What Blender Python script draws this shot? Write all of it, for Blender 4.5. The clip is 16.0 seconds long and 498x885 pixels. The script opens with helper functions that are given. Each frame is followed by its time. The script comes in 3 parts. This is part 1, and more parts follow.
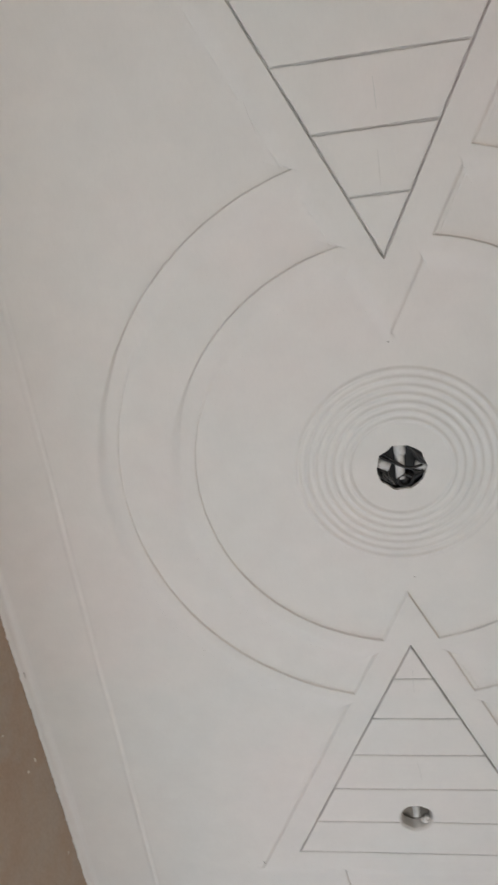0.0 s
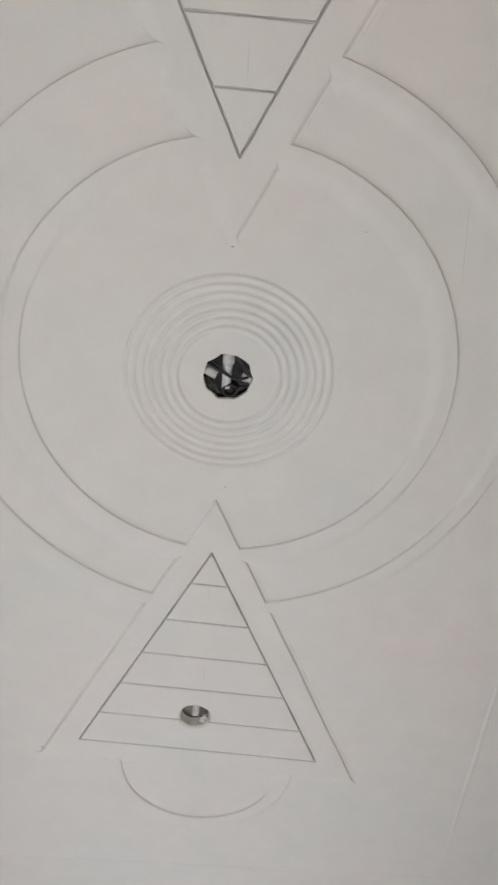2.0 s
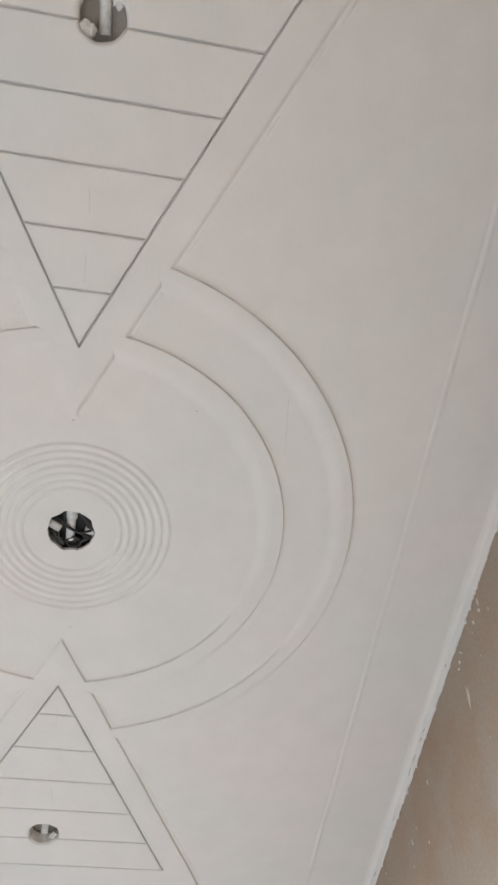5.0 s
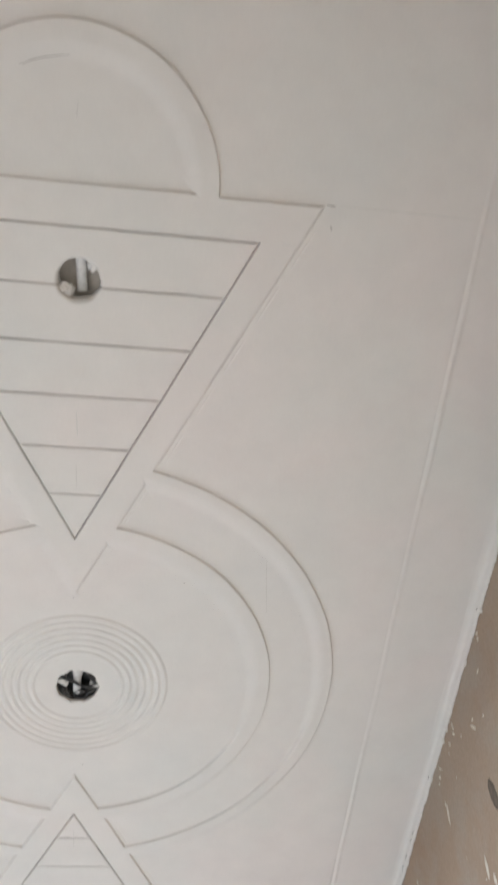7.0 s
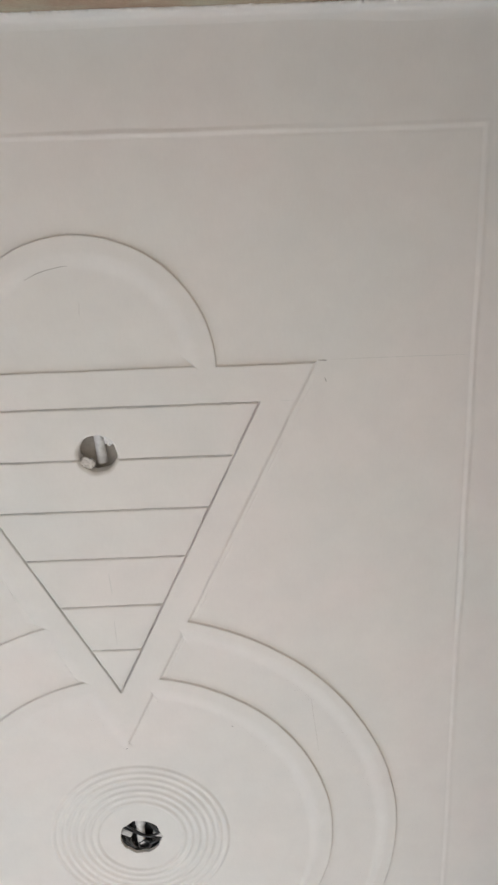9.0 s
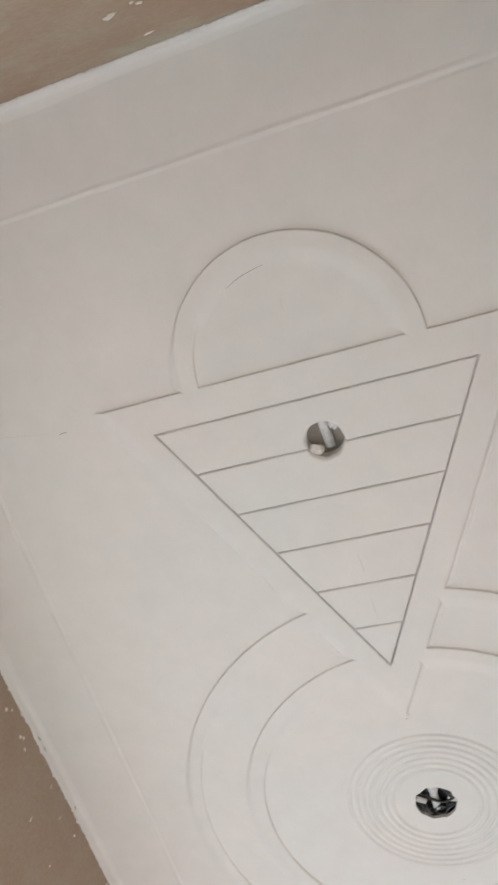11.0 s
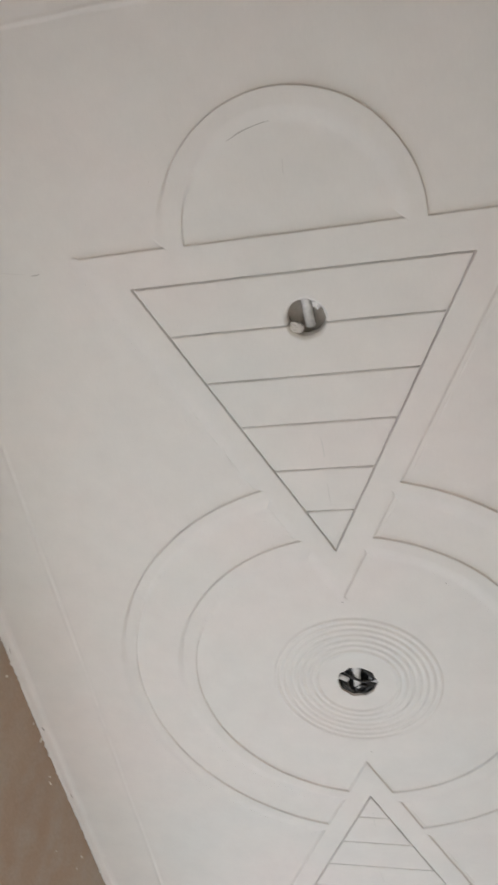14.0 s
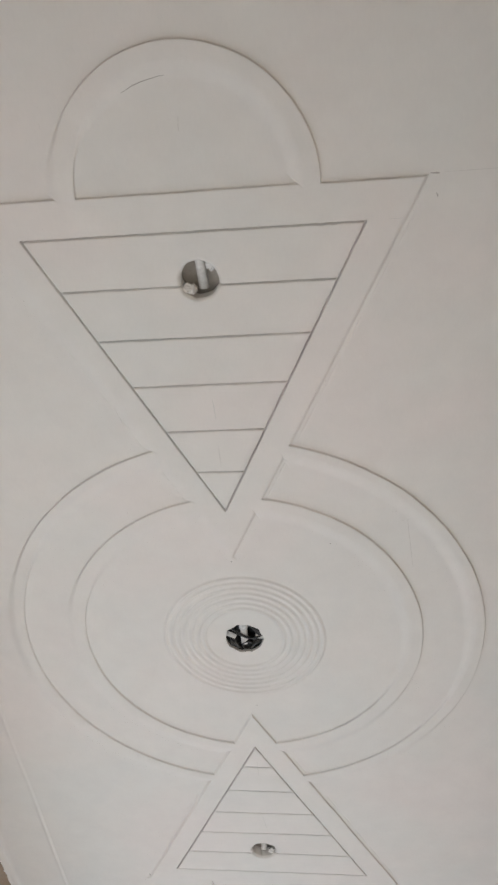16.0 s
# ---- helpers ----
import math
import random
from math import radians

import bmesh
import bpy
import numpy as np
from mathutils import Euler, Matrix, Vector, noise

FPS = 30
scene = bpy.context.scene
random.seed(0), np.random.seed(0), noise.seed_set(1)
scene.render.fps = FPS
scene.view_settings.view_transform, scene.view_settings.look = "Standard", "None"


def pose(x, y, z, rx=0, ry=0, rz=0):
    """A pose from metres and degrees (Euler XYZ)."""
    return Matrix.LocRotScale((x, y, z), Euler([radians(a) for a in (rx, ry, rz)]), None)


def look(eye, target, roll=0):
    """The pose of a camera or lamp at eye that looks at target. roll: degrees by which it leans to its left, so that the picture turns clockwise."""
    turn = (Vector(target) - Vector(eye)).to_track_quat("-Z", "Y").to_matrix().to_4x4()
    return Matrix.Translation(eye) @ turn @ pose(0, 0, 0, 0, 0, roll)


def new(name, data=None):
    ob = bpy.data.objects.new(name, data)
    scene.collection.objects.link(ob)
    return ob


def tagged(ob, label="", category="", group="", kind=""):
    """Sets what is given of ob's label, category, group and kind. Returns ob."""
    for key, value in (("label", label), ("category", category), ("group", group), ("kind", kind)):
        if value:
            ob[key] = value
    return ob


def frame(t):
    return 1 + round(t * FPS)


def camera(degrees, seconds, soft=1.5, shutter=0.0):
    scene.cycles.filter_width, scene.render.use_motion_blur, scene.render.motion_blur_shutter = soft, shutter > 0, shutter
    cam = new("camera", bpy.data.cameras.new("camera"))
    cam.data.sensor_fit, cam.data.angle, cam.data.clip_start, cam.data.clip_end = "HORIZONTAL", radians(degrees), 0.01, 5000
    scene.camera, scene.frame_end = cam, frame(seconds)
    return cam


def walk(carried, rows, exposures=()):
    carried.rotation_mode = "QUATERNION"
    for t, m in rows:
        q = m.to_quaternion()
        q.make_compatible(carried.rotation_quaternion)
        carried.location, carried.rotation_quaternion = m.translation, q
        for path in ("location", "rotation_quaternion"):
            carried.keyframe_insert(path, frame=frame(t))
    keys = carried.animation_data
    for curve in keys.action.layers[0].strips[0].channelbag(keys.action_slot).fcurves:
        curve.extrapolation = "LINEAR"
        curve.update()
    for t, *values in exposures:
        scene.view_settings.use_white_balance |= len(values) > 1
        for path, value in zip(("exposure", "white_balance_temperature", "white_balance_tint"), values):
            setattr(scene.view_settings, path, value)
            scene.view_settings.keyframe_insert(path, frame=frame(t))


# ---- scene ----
cam = camera(36.2, 16.0, soft=2.4, shutter=0.4)
PATH = [
    (0, (-0.086, -0.787, 1.335), (-0.379, -0.029, 3.162), 14.3),
    (0.5, (-0.057, -0.763, 1.335), (-0.262, 0.05, 3.151), 11.0),
    (1, (-0.023, -0.741, 1.329), (-0.138, 0.131, 3.125), 7.2),
    (1.5, (0.002, -0.717, 1.32), (-0.031, 0.192, 3.101), 4.2),
    (2, (0.016, -0.714, 1.319), (0.068, 0.221, 3.086), 1.5),
    (2.5, (0.052, -0.739, 1.33), (0.177, 0.196, 3.094), -1.9),
    (3, (0.062, -0.765, 1.321), (0.287, 0.171, 3.074), -7.3),
    (3.5, (0.05, -0.818, 1.323), (0.315, 0.11, 3.075), -9.2),
    (4, (0.076, -0.896, 1.332), (0.392, -0.013, 3.098), -10.3),
    (4.2, (0.094, -0.933, 1.332), (0.399, -0.09, 3.119), -12.3),
    (6.3, (0.158, -1.417, 1.326), (0.43, -0.478, 3.07), -8.7),
    (6.5, (0.114, -1.476, 1.342), (0.418, -0.47, 3.044), -10.3),
    (6.6, (0.098, -1.499, 1.341), (0.424, -0.511, 3.049), -11.7),
    (7, (0.174, -1.587, 1.343), (0.428, -0.725, 3.13), -11.9),
    (7.5, (0.284, -1.686, 1.339), (0.448, -0.95, 3.191), -8.4),
    (8, (0.338, -1.713, 1.325), (0.457, -1.036, 3.203), -8.2),
    (8.5, (0.357, -1.737, 1.325), (0.419, -1.096, 3.219), -6.1),
    (9, (0.338, -1.758, 1.325), (0.359, -1.095, 3.212), -4.4),
    (9.5, (0.32, -1.792, 1.316), (0.28, -1.188, 3.222), -1.5),
    (10, (0.323, -1.807, 1.32), (0.11, -1.23, 3.223), 10.9),
    (10.2, (0.322, -1.812, 1.329), (0.037, -1.216, 3.216), 13.8),
    (12.3, (0.209, -1.726, 1.298), (-0.427, -1.062, 3.074), 25.9),
    (12.5, (0.208, -1.731, 1.304), (-0.424, -1.033, 3.068), 25.3),
    (12.7, (0.205, -1.752, 1.319), (-0.427, -1.01, 3.066), 25.3),
    (13, (0.205, -1.744, 1.316), (-0.401, -0.968, 3.057), 24.6),
    (13.5, (0.22, -1.743, 1.322), (-0.324, -0.894, 3.049), 21.9),
    (14, (0.233, -1.738, 1.321), (-0.199, -0.82, 3.045), 17.7),
    (14.5, (0.266, -1.731, 1.319), (-0.086, -0.736, 3.017), 15.4),
    (15, (0.279, -1.733, 1.318), (-0.016, -0.712, 3.013), 12.3),
    (15.5, (0.259, -1.735, 1.316), (0.026, -0.69, 3.006), 9.2),
    (16, (0.271, -1.74, 1.312), (0.077, -0.704, 3.012), 6.6),
]
EXPOSURES = [(0, -0.36), (2, -0.3), (4.2, -0.2), (6.3, -0.09), (7.2, -0.05), (8.5, -0.01), (10.2, 0.03), (12.3, 0.01), (13.5, -0.1), (14.5, -0.19), (16, -0.23)]
walk(cam, [(t, look(eye, target, roll)) for t, eye, target, roll in PATH], EXPOSURES)

# ---- world and light ----
world = bpy.data.worlds.new("daylight")
scene.world = world
world.use_nodes = True
wn = world.node_tree.nodes
sky = wn.new("ShaderNodeTexSky")
sky.sky_type, sky.sun_disc = "NISHITA", False
sky.sun_elevation, sky.sun_rotation = radians(40), radians(20)
world.node_tree.links.new(sky.outputs[0], wn["Background"].inputs[0])
wn["Background"].inputs[1].default_value = 0.12


def area_lamp(name, m, sx, sy, power, colour):
    data = bpy.data.lights.new(name, "AREA")
    data.shape, data.size, data.size_y, data.energy, data.color = "RECTANGLE", sx, sy, power, colour
    ob = new(name, data)
    ob.matrix_world = m
    return ob


# room: x across, y along, z up
XW, Y0, Y1, H = 1.1015, -2.069, 3.2, 3.0
WEST_OPENING = (-1.95, 2.1, 0.8, 2.1)       # unseen opening added in west wall: y from, y to, z from, z to
NORTH_OPENING = (-0.9, 0.5, 2.1)              # unseen opening added in north wall: x from, x to, height
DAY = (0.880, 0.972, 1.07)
# fill lamps, added to light the ceiling through unseen openings
area_lamp("unseen_west_fill_down", look((-XW - 0.06, -0.1, 1.75), (-XW + 0.44, -0.1, 0.75)), 3.7, 0.3, 172, DAY)
area_lamp("unseen_west_fill_level", look((-XW - 0.06, 0.0, 1.4), (0, 0.0, 1.4)), 3.2, 1.2, 15, DAY)
area_lamp("unseen_north_fill", look((-0.2, Y1 + 0.07, 1.05), (-0.2, 0, 0.9)), 1.35, 2.0, 30, DAY)

# ---- materials ----


def material(name, rough=0.8, spec=0.3):
    m = bpy.data.materials.new(name)
    m.use_nodes = True
    b = m.node_tree.nodes["Principled BSDF"]
    b.inputs["Roughness"].default_value = rough
    b.inputs["Specular IOR Level"].default_value = spec
    return m, m.node_tree, b


def coords(nt):
    return nt.nodes.new("ShaderNodeTexCoord").outputs["Object"]


def noise_node(nt, scale, detail=4, rough=0.55, vec=None, stretch=None):
    n = nt.nodes.new("ShaderNodeTexNoise")
    n.inputs["Scale"].default_value = scale
    n.inputs["Detail"].default_value = detail
    n.inputs["Roughness"].default_value = rough
    v = vec or coords(nt)
    if stretch:
        mp = nt.nodes.new("ShaderNodeMapping")
        mp.inputs["Scale"].default_value = stretch
        nt.links.new(v, mp.inputs["Vector"])
        v = mp.outputs[0]
    nt.links.new(v, n.inputs["Vector"])
    return n.outputs["Fac"]


def ramp(nt, fac, stops):
    r = nt.nodes.new("ShaderNodeValToRGB")
    el = r.color_ramp.elements
    while len(el) < len(stops):
        el.new(0.5)
    for e, (p, c) in zip(el, stops):
        e.position, e.color = p, (*c, 1)
    nt.links.new(fac, r.inputs[0])
    return r.outputs[0]


def mix(nt, fac, a, b, mode="MIX"):
    n = nt.nodes.new("ShaderNodeMix")
    n.data_type, n.blend_type = "RGBA", mode
    for sock, v in ((n.inputs[0], fac), (n.inputs[6], a), (n.inputs[7], b)):
        if isinstance(v, (int, float)):
            sock.default_value = v
        elif isinstance(v, tuple):
            sock.default_value = (*v, 1)
        else:
            nt.links.new(v, sock)
    return n.outputs[2]


def bump(nt, bsdf, layers):
    last = None
    for fac, strength, dist in layers:
        n = nt.nodes.new("ShaderNodeBump")
        n.inputs["Strength"].default_value, n.inputs["Distance"].default_value = strength, dist
        nt.links.new(fac, n.inputs["Height"])
        if last:
            nt.links.new(last, n.inputs["Normal"])
        last = n.outputs[0]
    nt.links.new(last, bsdf.inputs["Normal"])


def plaster_material():
    m, nt, b = material("white_gypsum_plaster", 0.72, 0.25)
    v = coords(nt)
    big = ramp(nt, noise_node(nt, 2.2, 3, 0.5, v), [(0.32, (0.742, 0.742, 0.722)), (0.5, (0.764, 0.747, 0.721)), (0.68, (0.785, 0.744, 0.720))])
    mid = ramp(nt, noise_node(nt, 11, 5, 0.6, v), [(0.3, (0.955, 0.955, 0.955)), (0.7, (1, 1, 1))])
    fine = ramp(nt, noise_node(nt, 160, 4, 0.7, v, (1, 0.35, 1)), [(0.35, (0.985, 0.985, 0.985)), (0.65, (1, 1, 1))])
    col = mix(nt, 1.0, mix(nt, 1.0, big, mid, "MULTIPLY"), fine, "MULTIPLY")
    nt.links.new(col, b.inputs["Base Color"])
    bump(nt, b, [(noise_node(nt, 3.5, 3, 0.5, v), 0.35, 0.004), (noise_node(nt, 26, 4, 0.6, v, (1, 0.4, 1)), 0.10, 0.0012), (noise_node(nt, 220, 3, 0.6, v), 0.06, 0.0003)])
    return m


def cement_material(name, dark, midc, light, stain):
    m, nt, b = material(name, 0.86, 0.2)
    v = coords(nt)
    base = ramp(nt, noise_node(nt, 3.0, 6, 0.62, v), [(0.28, dark), (0.5, midc), (0.74, light)])
    blot = ramp(nt, noise_node(nt, 4.5, 6, 0.65, v), [(0.46, (0, 0, 0)), (0.66, (1, 1, 1))])
    col = mix(nt, blot, base, stain)
    grain = ramp(nt, noise_node(nt, 90, 5, 0.75, v), [(0.3, (0.82, 0.82, 0.82)), (0.7, (1, 1, 1))])
    nt.links.new(mix(nt, 1.0, col, grain, "MULTIPLY"), b.inputs["Base Color"])
    bump(nt, b, [(noise_node(nt, 12, 5, 0.6, v), 0.3, 0.004), (noise_node(nt, 140, 4, 0.7, v), 0.3, 0.0012)])
    return m


def plain_material(name, colour, rough=0.6, spec=0.3, metal=0.0, vary=0.12):
    m, nt, b = material(name, rough, spec)
    b.inputs["Metallic"].default_value = metal
    n = ramp(nt, noise_node(nt, 60, 4, 0.65), [(0.3, tuple(c * (1 - vary) for c in colour)), (0.7, colour)])
    nt.links.new(n, b.inputs["Base Color"])
    return m


PLASTER = plaster_material()
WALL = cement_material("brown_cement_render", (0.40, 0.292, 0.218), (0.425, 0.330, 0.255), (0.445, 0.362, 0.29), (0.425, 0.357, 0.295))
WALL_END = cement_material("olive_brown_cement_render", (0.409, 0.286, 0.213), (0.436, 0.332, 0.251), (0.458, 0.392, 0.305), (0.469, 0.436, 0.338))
CONCRETE = cement_material("brownish_grey_concrete", (0.42, 0.385, 0.345), (0.53, 0.49, 0.44), (0.61, 0.57, 0.52), (0.30, 0.27, 0.24))
PALE = cement_material("pale_cement_screed", (0.40, 0.385, 0.36), (0.46, 0.44, 0.41), (0.52, 0.50, 0.47), (0.42, 0.40, 0.375))
SPLASH = plain_material("dried_plaster", (0.73, 0.69, 0.61), 0.85, 0.2, vary=0.08)
PENCIL = plain_material("pencil_line", (0.42, 0.4, 0.38), 0.7, 0.3)
DARK_MARK = plain_material("dark_cement_patch", (0.19, 0.158, 0.13), 0.9, 0.1, vary=0.4)
PVC = plain_material("white_pvc", (0.76, 0.75, 0.73), 0.45, 0.4, vary=0.3)
BLACK = plain_material("black_plastic", (0.02, 0.02, 0.021), 0.3, 0.5, vary=0.3)
GLINT_GREY = plain_material("grey_glint_strand", (0.11, 0.105, 0.10), 0.6, 0.3, vary=0.5)

# ---- helpers for meshes ----


def mesh_object(name, bm, mat, parent=None, label="", smooth=False):
    me = bpy.data.meshes.new(name)
    bm.normal_update()
    bm.to_mesh(me)
    bm.free()
    me.materials.append(mat)
    if smooth:
        me.polygons.foreach_set("use_smooth", [True] * len(me.polygons))
    ob = new(name, me)
    ob.parent = parent
    if label:
        tagged(ob, label)
    return ob


def part(name, bm, mat, parent, label="", smooth=True):
    return mesh_object(name, bm, mat, parent, label, smooth)


def empty(name, place, label, category, group="", kind=""):
    ob = new(name)
    ob.location = place
    ob.empty_display_size = 0.02
    return tagged(ob, label, category, group, kind)


def box(bm, x0, x1, y0, y1, z0, z1):
    r = bmesh.ops.create_cube(bm, size=1.0)
    bmesh.ops.scale(bm, vec=(x1 - x0, y1 - y0, z1 - z0), verts=r["verts"])
    bmesh.ops.translate(bm, vec=((x0 + x1) / 2, (y0 + y1) / 2, (z0 + z1) / 2), verts=r["verts"])
    return r["verts"]


def tube(bm, points, radius, sides=10, closed_ends=True):
    """A round tube along a polyline."""
    pts = [Vector(p) for p in points]
    rings = []
    up = Vector((0.13, 0.21, 1)).normalized()
    for i, p in enumerate(pts):
        d = (pts[min(i + 1, len(pts) - 1)] - pts[max(i - 1, 0)]).normalized()
        a = d.cross(up)
        a = a.normalized() if a.length > 1e-4 else Vector((1, 0, 0))
        c = d.cross(a).normalized()
        rings.append([bm.verts.new(p + radius * (math.cos(k) * a + math.sin(k) * c)) for k in (2 * math.pi * j / sides for j in range(sides))])
    for r0, r1 in zip(rings, rings[1:]):
        for j in range(sides):
            bm.faces.new((r0[j], r0[(j + 1) % sides], r1[(j + 1) % sides], r1[j]))
    if closed_ends:
        bm.faces.new(rings[0][::-1])
        bm.faces.new(rings[-1])


def bend(points, steps=6):
    """A smooth line through a few points (Catmull-Rom)."""
    p = [Vector(q) for q in points]
    p = [2 * p[0] - p[1], *p, 2 * p[-1] - p[-2]]
    out = []
    for i in range(1, len(p) - 2):
        for k in range(steps):
            t = k / steps
            out.append(0.5 * (2 * p[i] + (p[i + 1] - p[i - 1]) * t + (2 * p[i - 1] - 5 * p[i] + 4 * p[i + 1] - p[i + 2]) * t * t
                              + (3 * p[i] - p[i - 1] - 3 * p[i + 1] + p[i + 2]) * t ** 3))
    return out + [p[-2]]


# ---- the ceiling's relief, as a depth below z = H ----
CX, CY = 0.002, 0.009                                   # centre of the rings
RINGS = ((0.687, 0.729), (0.496, 0.547))              # two raised bands
HALF_1 = (-0.0055, -1.358, 0.2435, 0.2965)               # half ring: centre, inner and outer radius
HALF_2 = (0.000, 1.371, 0.251, 0.299)
TRI_1 = ((-0.514, -1.363), (0.517, -1.354), (-0.003, -0.325))     # raised triangles
TRI_2 = ((-0.514, 1.356), (0.501, 1.396), (-0.005, 0.353))
CUT_1 = ((-0.397, -1.273), (0.384, -1.266), (-0.006, -0.493))     # grooved triangles in them
CUT_2 = ((-0.385, 1.276), (0.368, 1.311), (-0.008, 0.523))
HOLES = ((0.001, 0.007, 0.0605), (0.001, -1.156, 0.0455), (-0.026, 1.147, 0.0455))
RIP_IN, RIP_OUT, RIPPLES = 0.114, 0.257, 7
BX, BY0, BY1 = 0.876, -1.848, 1.891                     # bead round the field


def seg_dist(x, y, a, b):
    ax, ay = a
    dx, dy = b[0] - ax, b[1] - ay
    t = np.clip(((x - ax) * dx + (y - ay) * dy) / (dx * dx + dy * dy), 0, 1)
    return np.hypot(x - ax - t * dx, y - ay - t * dy), t


def tri_sdf(x, y, tri):
    """Signed distance to a triangle, negative inside."""
    d = np.full(x.shape, 9.0)
    inside = np.ones(x.shape, bool)
    sign = np.sign((tri[1][0] - tri[0][0]) * (tri[2][1] - tri[0][1]) - (tri[1][1] - tri[0][1]) * (tri[2][0] - tri[0][0]))
    for a, b in ((tri[0], tri[1]), (tri[1], tri[2]), (tri[2], tri[0])):
        d = np.minimum(d, seg_dist(x, y, a, b)[0])
        inside &= sign * ((b[0] - a[0]) * (y - a[1]) - (b[1] - a[1]) * (x - a[0])) > 0
    return np.where(inside, -d, d)


def wobble(x, y, f, seed):
    """Smooth uneven waves, between about -1 and 1."""
    return (np.sin(f * x + 1.3 * seed) * np.cos(0.8 * f * y + 2.1 * seed) + 0.6 * np.sin(1.7 * f * (x + y) + seed) + 0.4 * np.cos(2.9 * f * (x - 0.7 * y) - 3 * seed)) / 2


def raised_sdf(x, y):
    x = x + 0.0012 * wobble(x, y, 14, 1.0) + 0.0004 * wobble(x, y, 70, 7.0)
    y = y + 0.0012 * wobble(x, y, 13, 2.0) + 0.0004 * wobble(x, y, 66, 8.0)
    r = np.hypot(x - CX, y - CY)
    d = np.minimum(tri_sdf(x, y, TRI_1), tri_sdf(x, y, TRI_2))
    for r0, r1 in RINGS:
        d = np.minimum(d, np.abs(r - (r0 + r1) / 2) - (r1 - r0) / 2)
    for (cx, cy, r0, r1), side in ((HALF_1, 1), (HALF_2, -1)):
        arc = np.abs(np.hypot(x - cx, y - cy) - (r0 + r1) / 2) - (r1 - r0) / 2
        d = np.minimum(d, np.maximum(arc, side * (y - cy) - 0.03))
    return d


def lerp(a, b, t):
    return (a[0] + (b[0] - a[0]) * t, a[1] + (b[1] - a[1]) * t)


GROOVES = []
for cut, rows in ((CUT_1, (0.163, 0.330, 0.495, 0.667, 0.833)), (CUT_2, (0.167, 0.339, 0.507, 0.680, 0.858))):
    GROOVES += [(cut[0], cut[1]), (cut[1], cut[2]), (cut[2], cut[0])]
    for k in rows:
        GROOVES.append((lerp(cut[0], cut[2], k), lerp(cut[1], cut[2], k)))


def offset_line(a, b, off, t0, t1):
    """A line beside a-b, off metres to its right, from t0 to t1 of its length."""
    dx, dy = b[0] - a[0], b[1] - a[1]
    n = math.hypot(dx, dy)
    return tuple((q[0] + dy / n * off, q[1] - dx / n * off) for q in (lerp(a, b, t0), lerp(a, b, t1)))


# shallow second score lines beside the sloping edges
SCORES = [offset_line(TRI_1[1], TRI_1[2], 0.013, 0.03, 0.62), offset_line(TRI_1[0], TRI_1[2], -0.013, 0.30, 0.63),
          offset_line(TRI_1[1], TRI_1[2], 0.011, 0.69, 0.80), offset_line(TRI_1[0], TRI_1[2], -0.011, 0.70, 0.80),
          offset_line(TRI_2[1], TRI_2[2], -0.013, 0.06, 0.56), offset_line(TRI_2[0], TRI_2[2], 0.013, 0.22, 0.55),
          offset_line(TRI_2[1], TRI_2[2], -0.011, 0.69, 0.76)]


def hole_radius(i, a):
    r = HOLES[i][2]
    if i == 0:
        k = 2 * math.pi / 10
        return r * math.cos(k / 2) / np.cos(np.mod(a, k) - k / 2) + 0.0012 * np.sin(7 * a + 1)
    return r + 0.0009 * np.sin(3 * a + i) + 0.0006 * np.sin(8 * a)


def smooth(t):
    t = np.clip(t, 0, 1)
    return t * t * (3 - 2 * t)


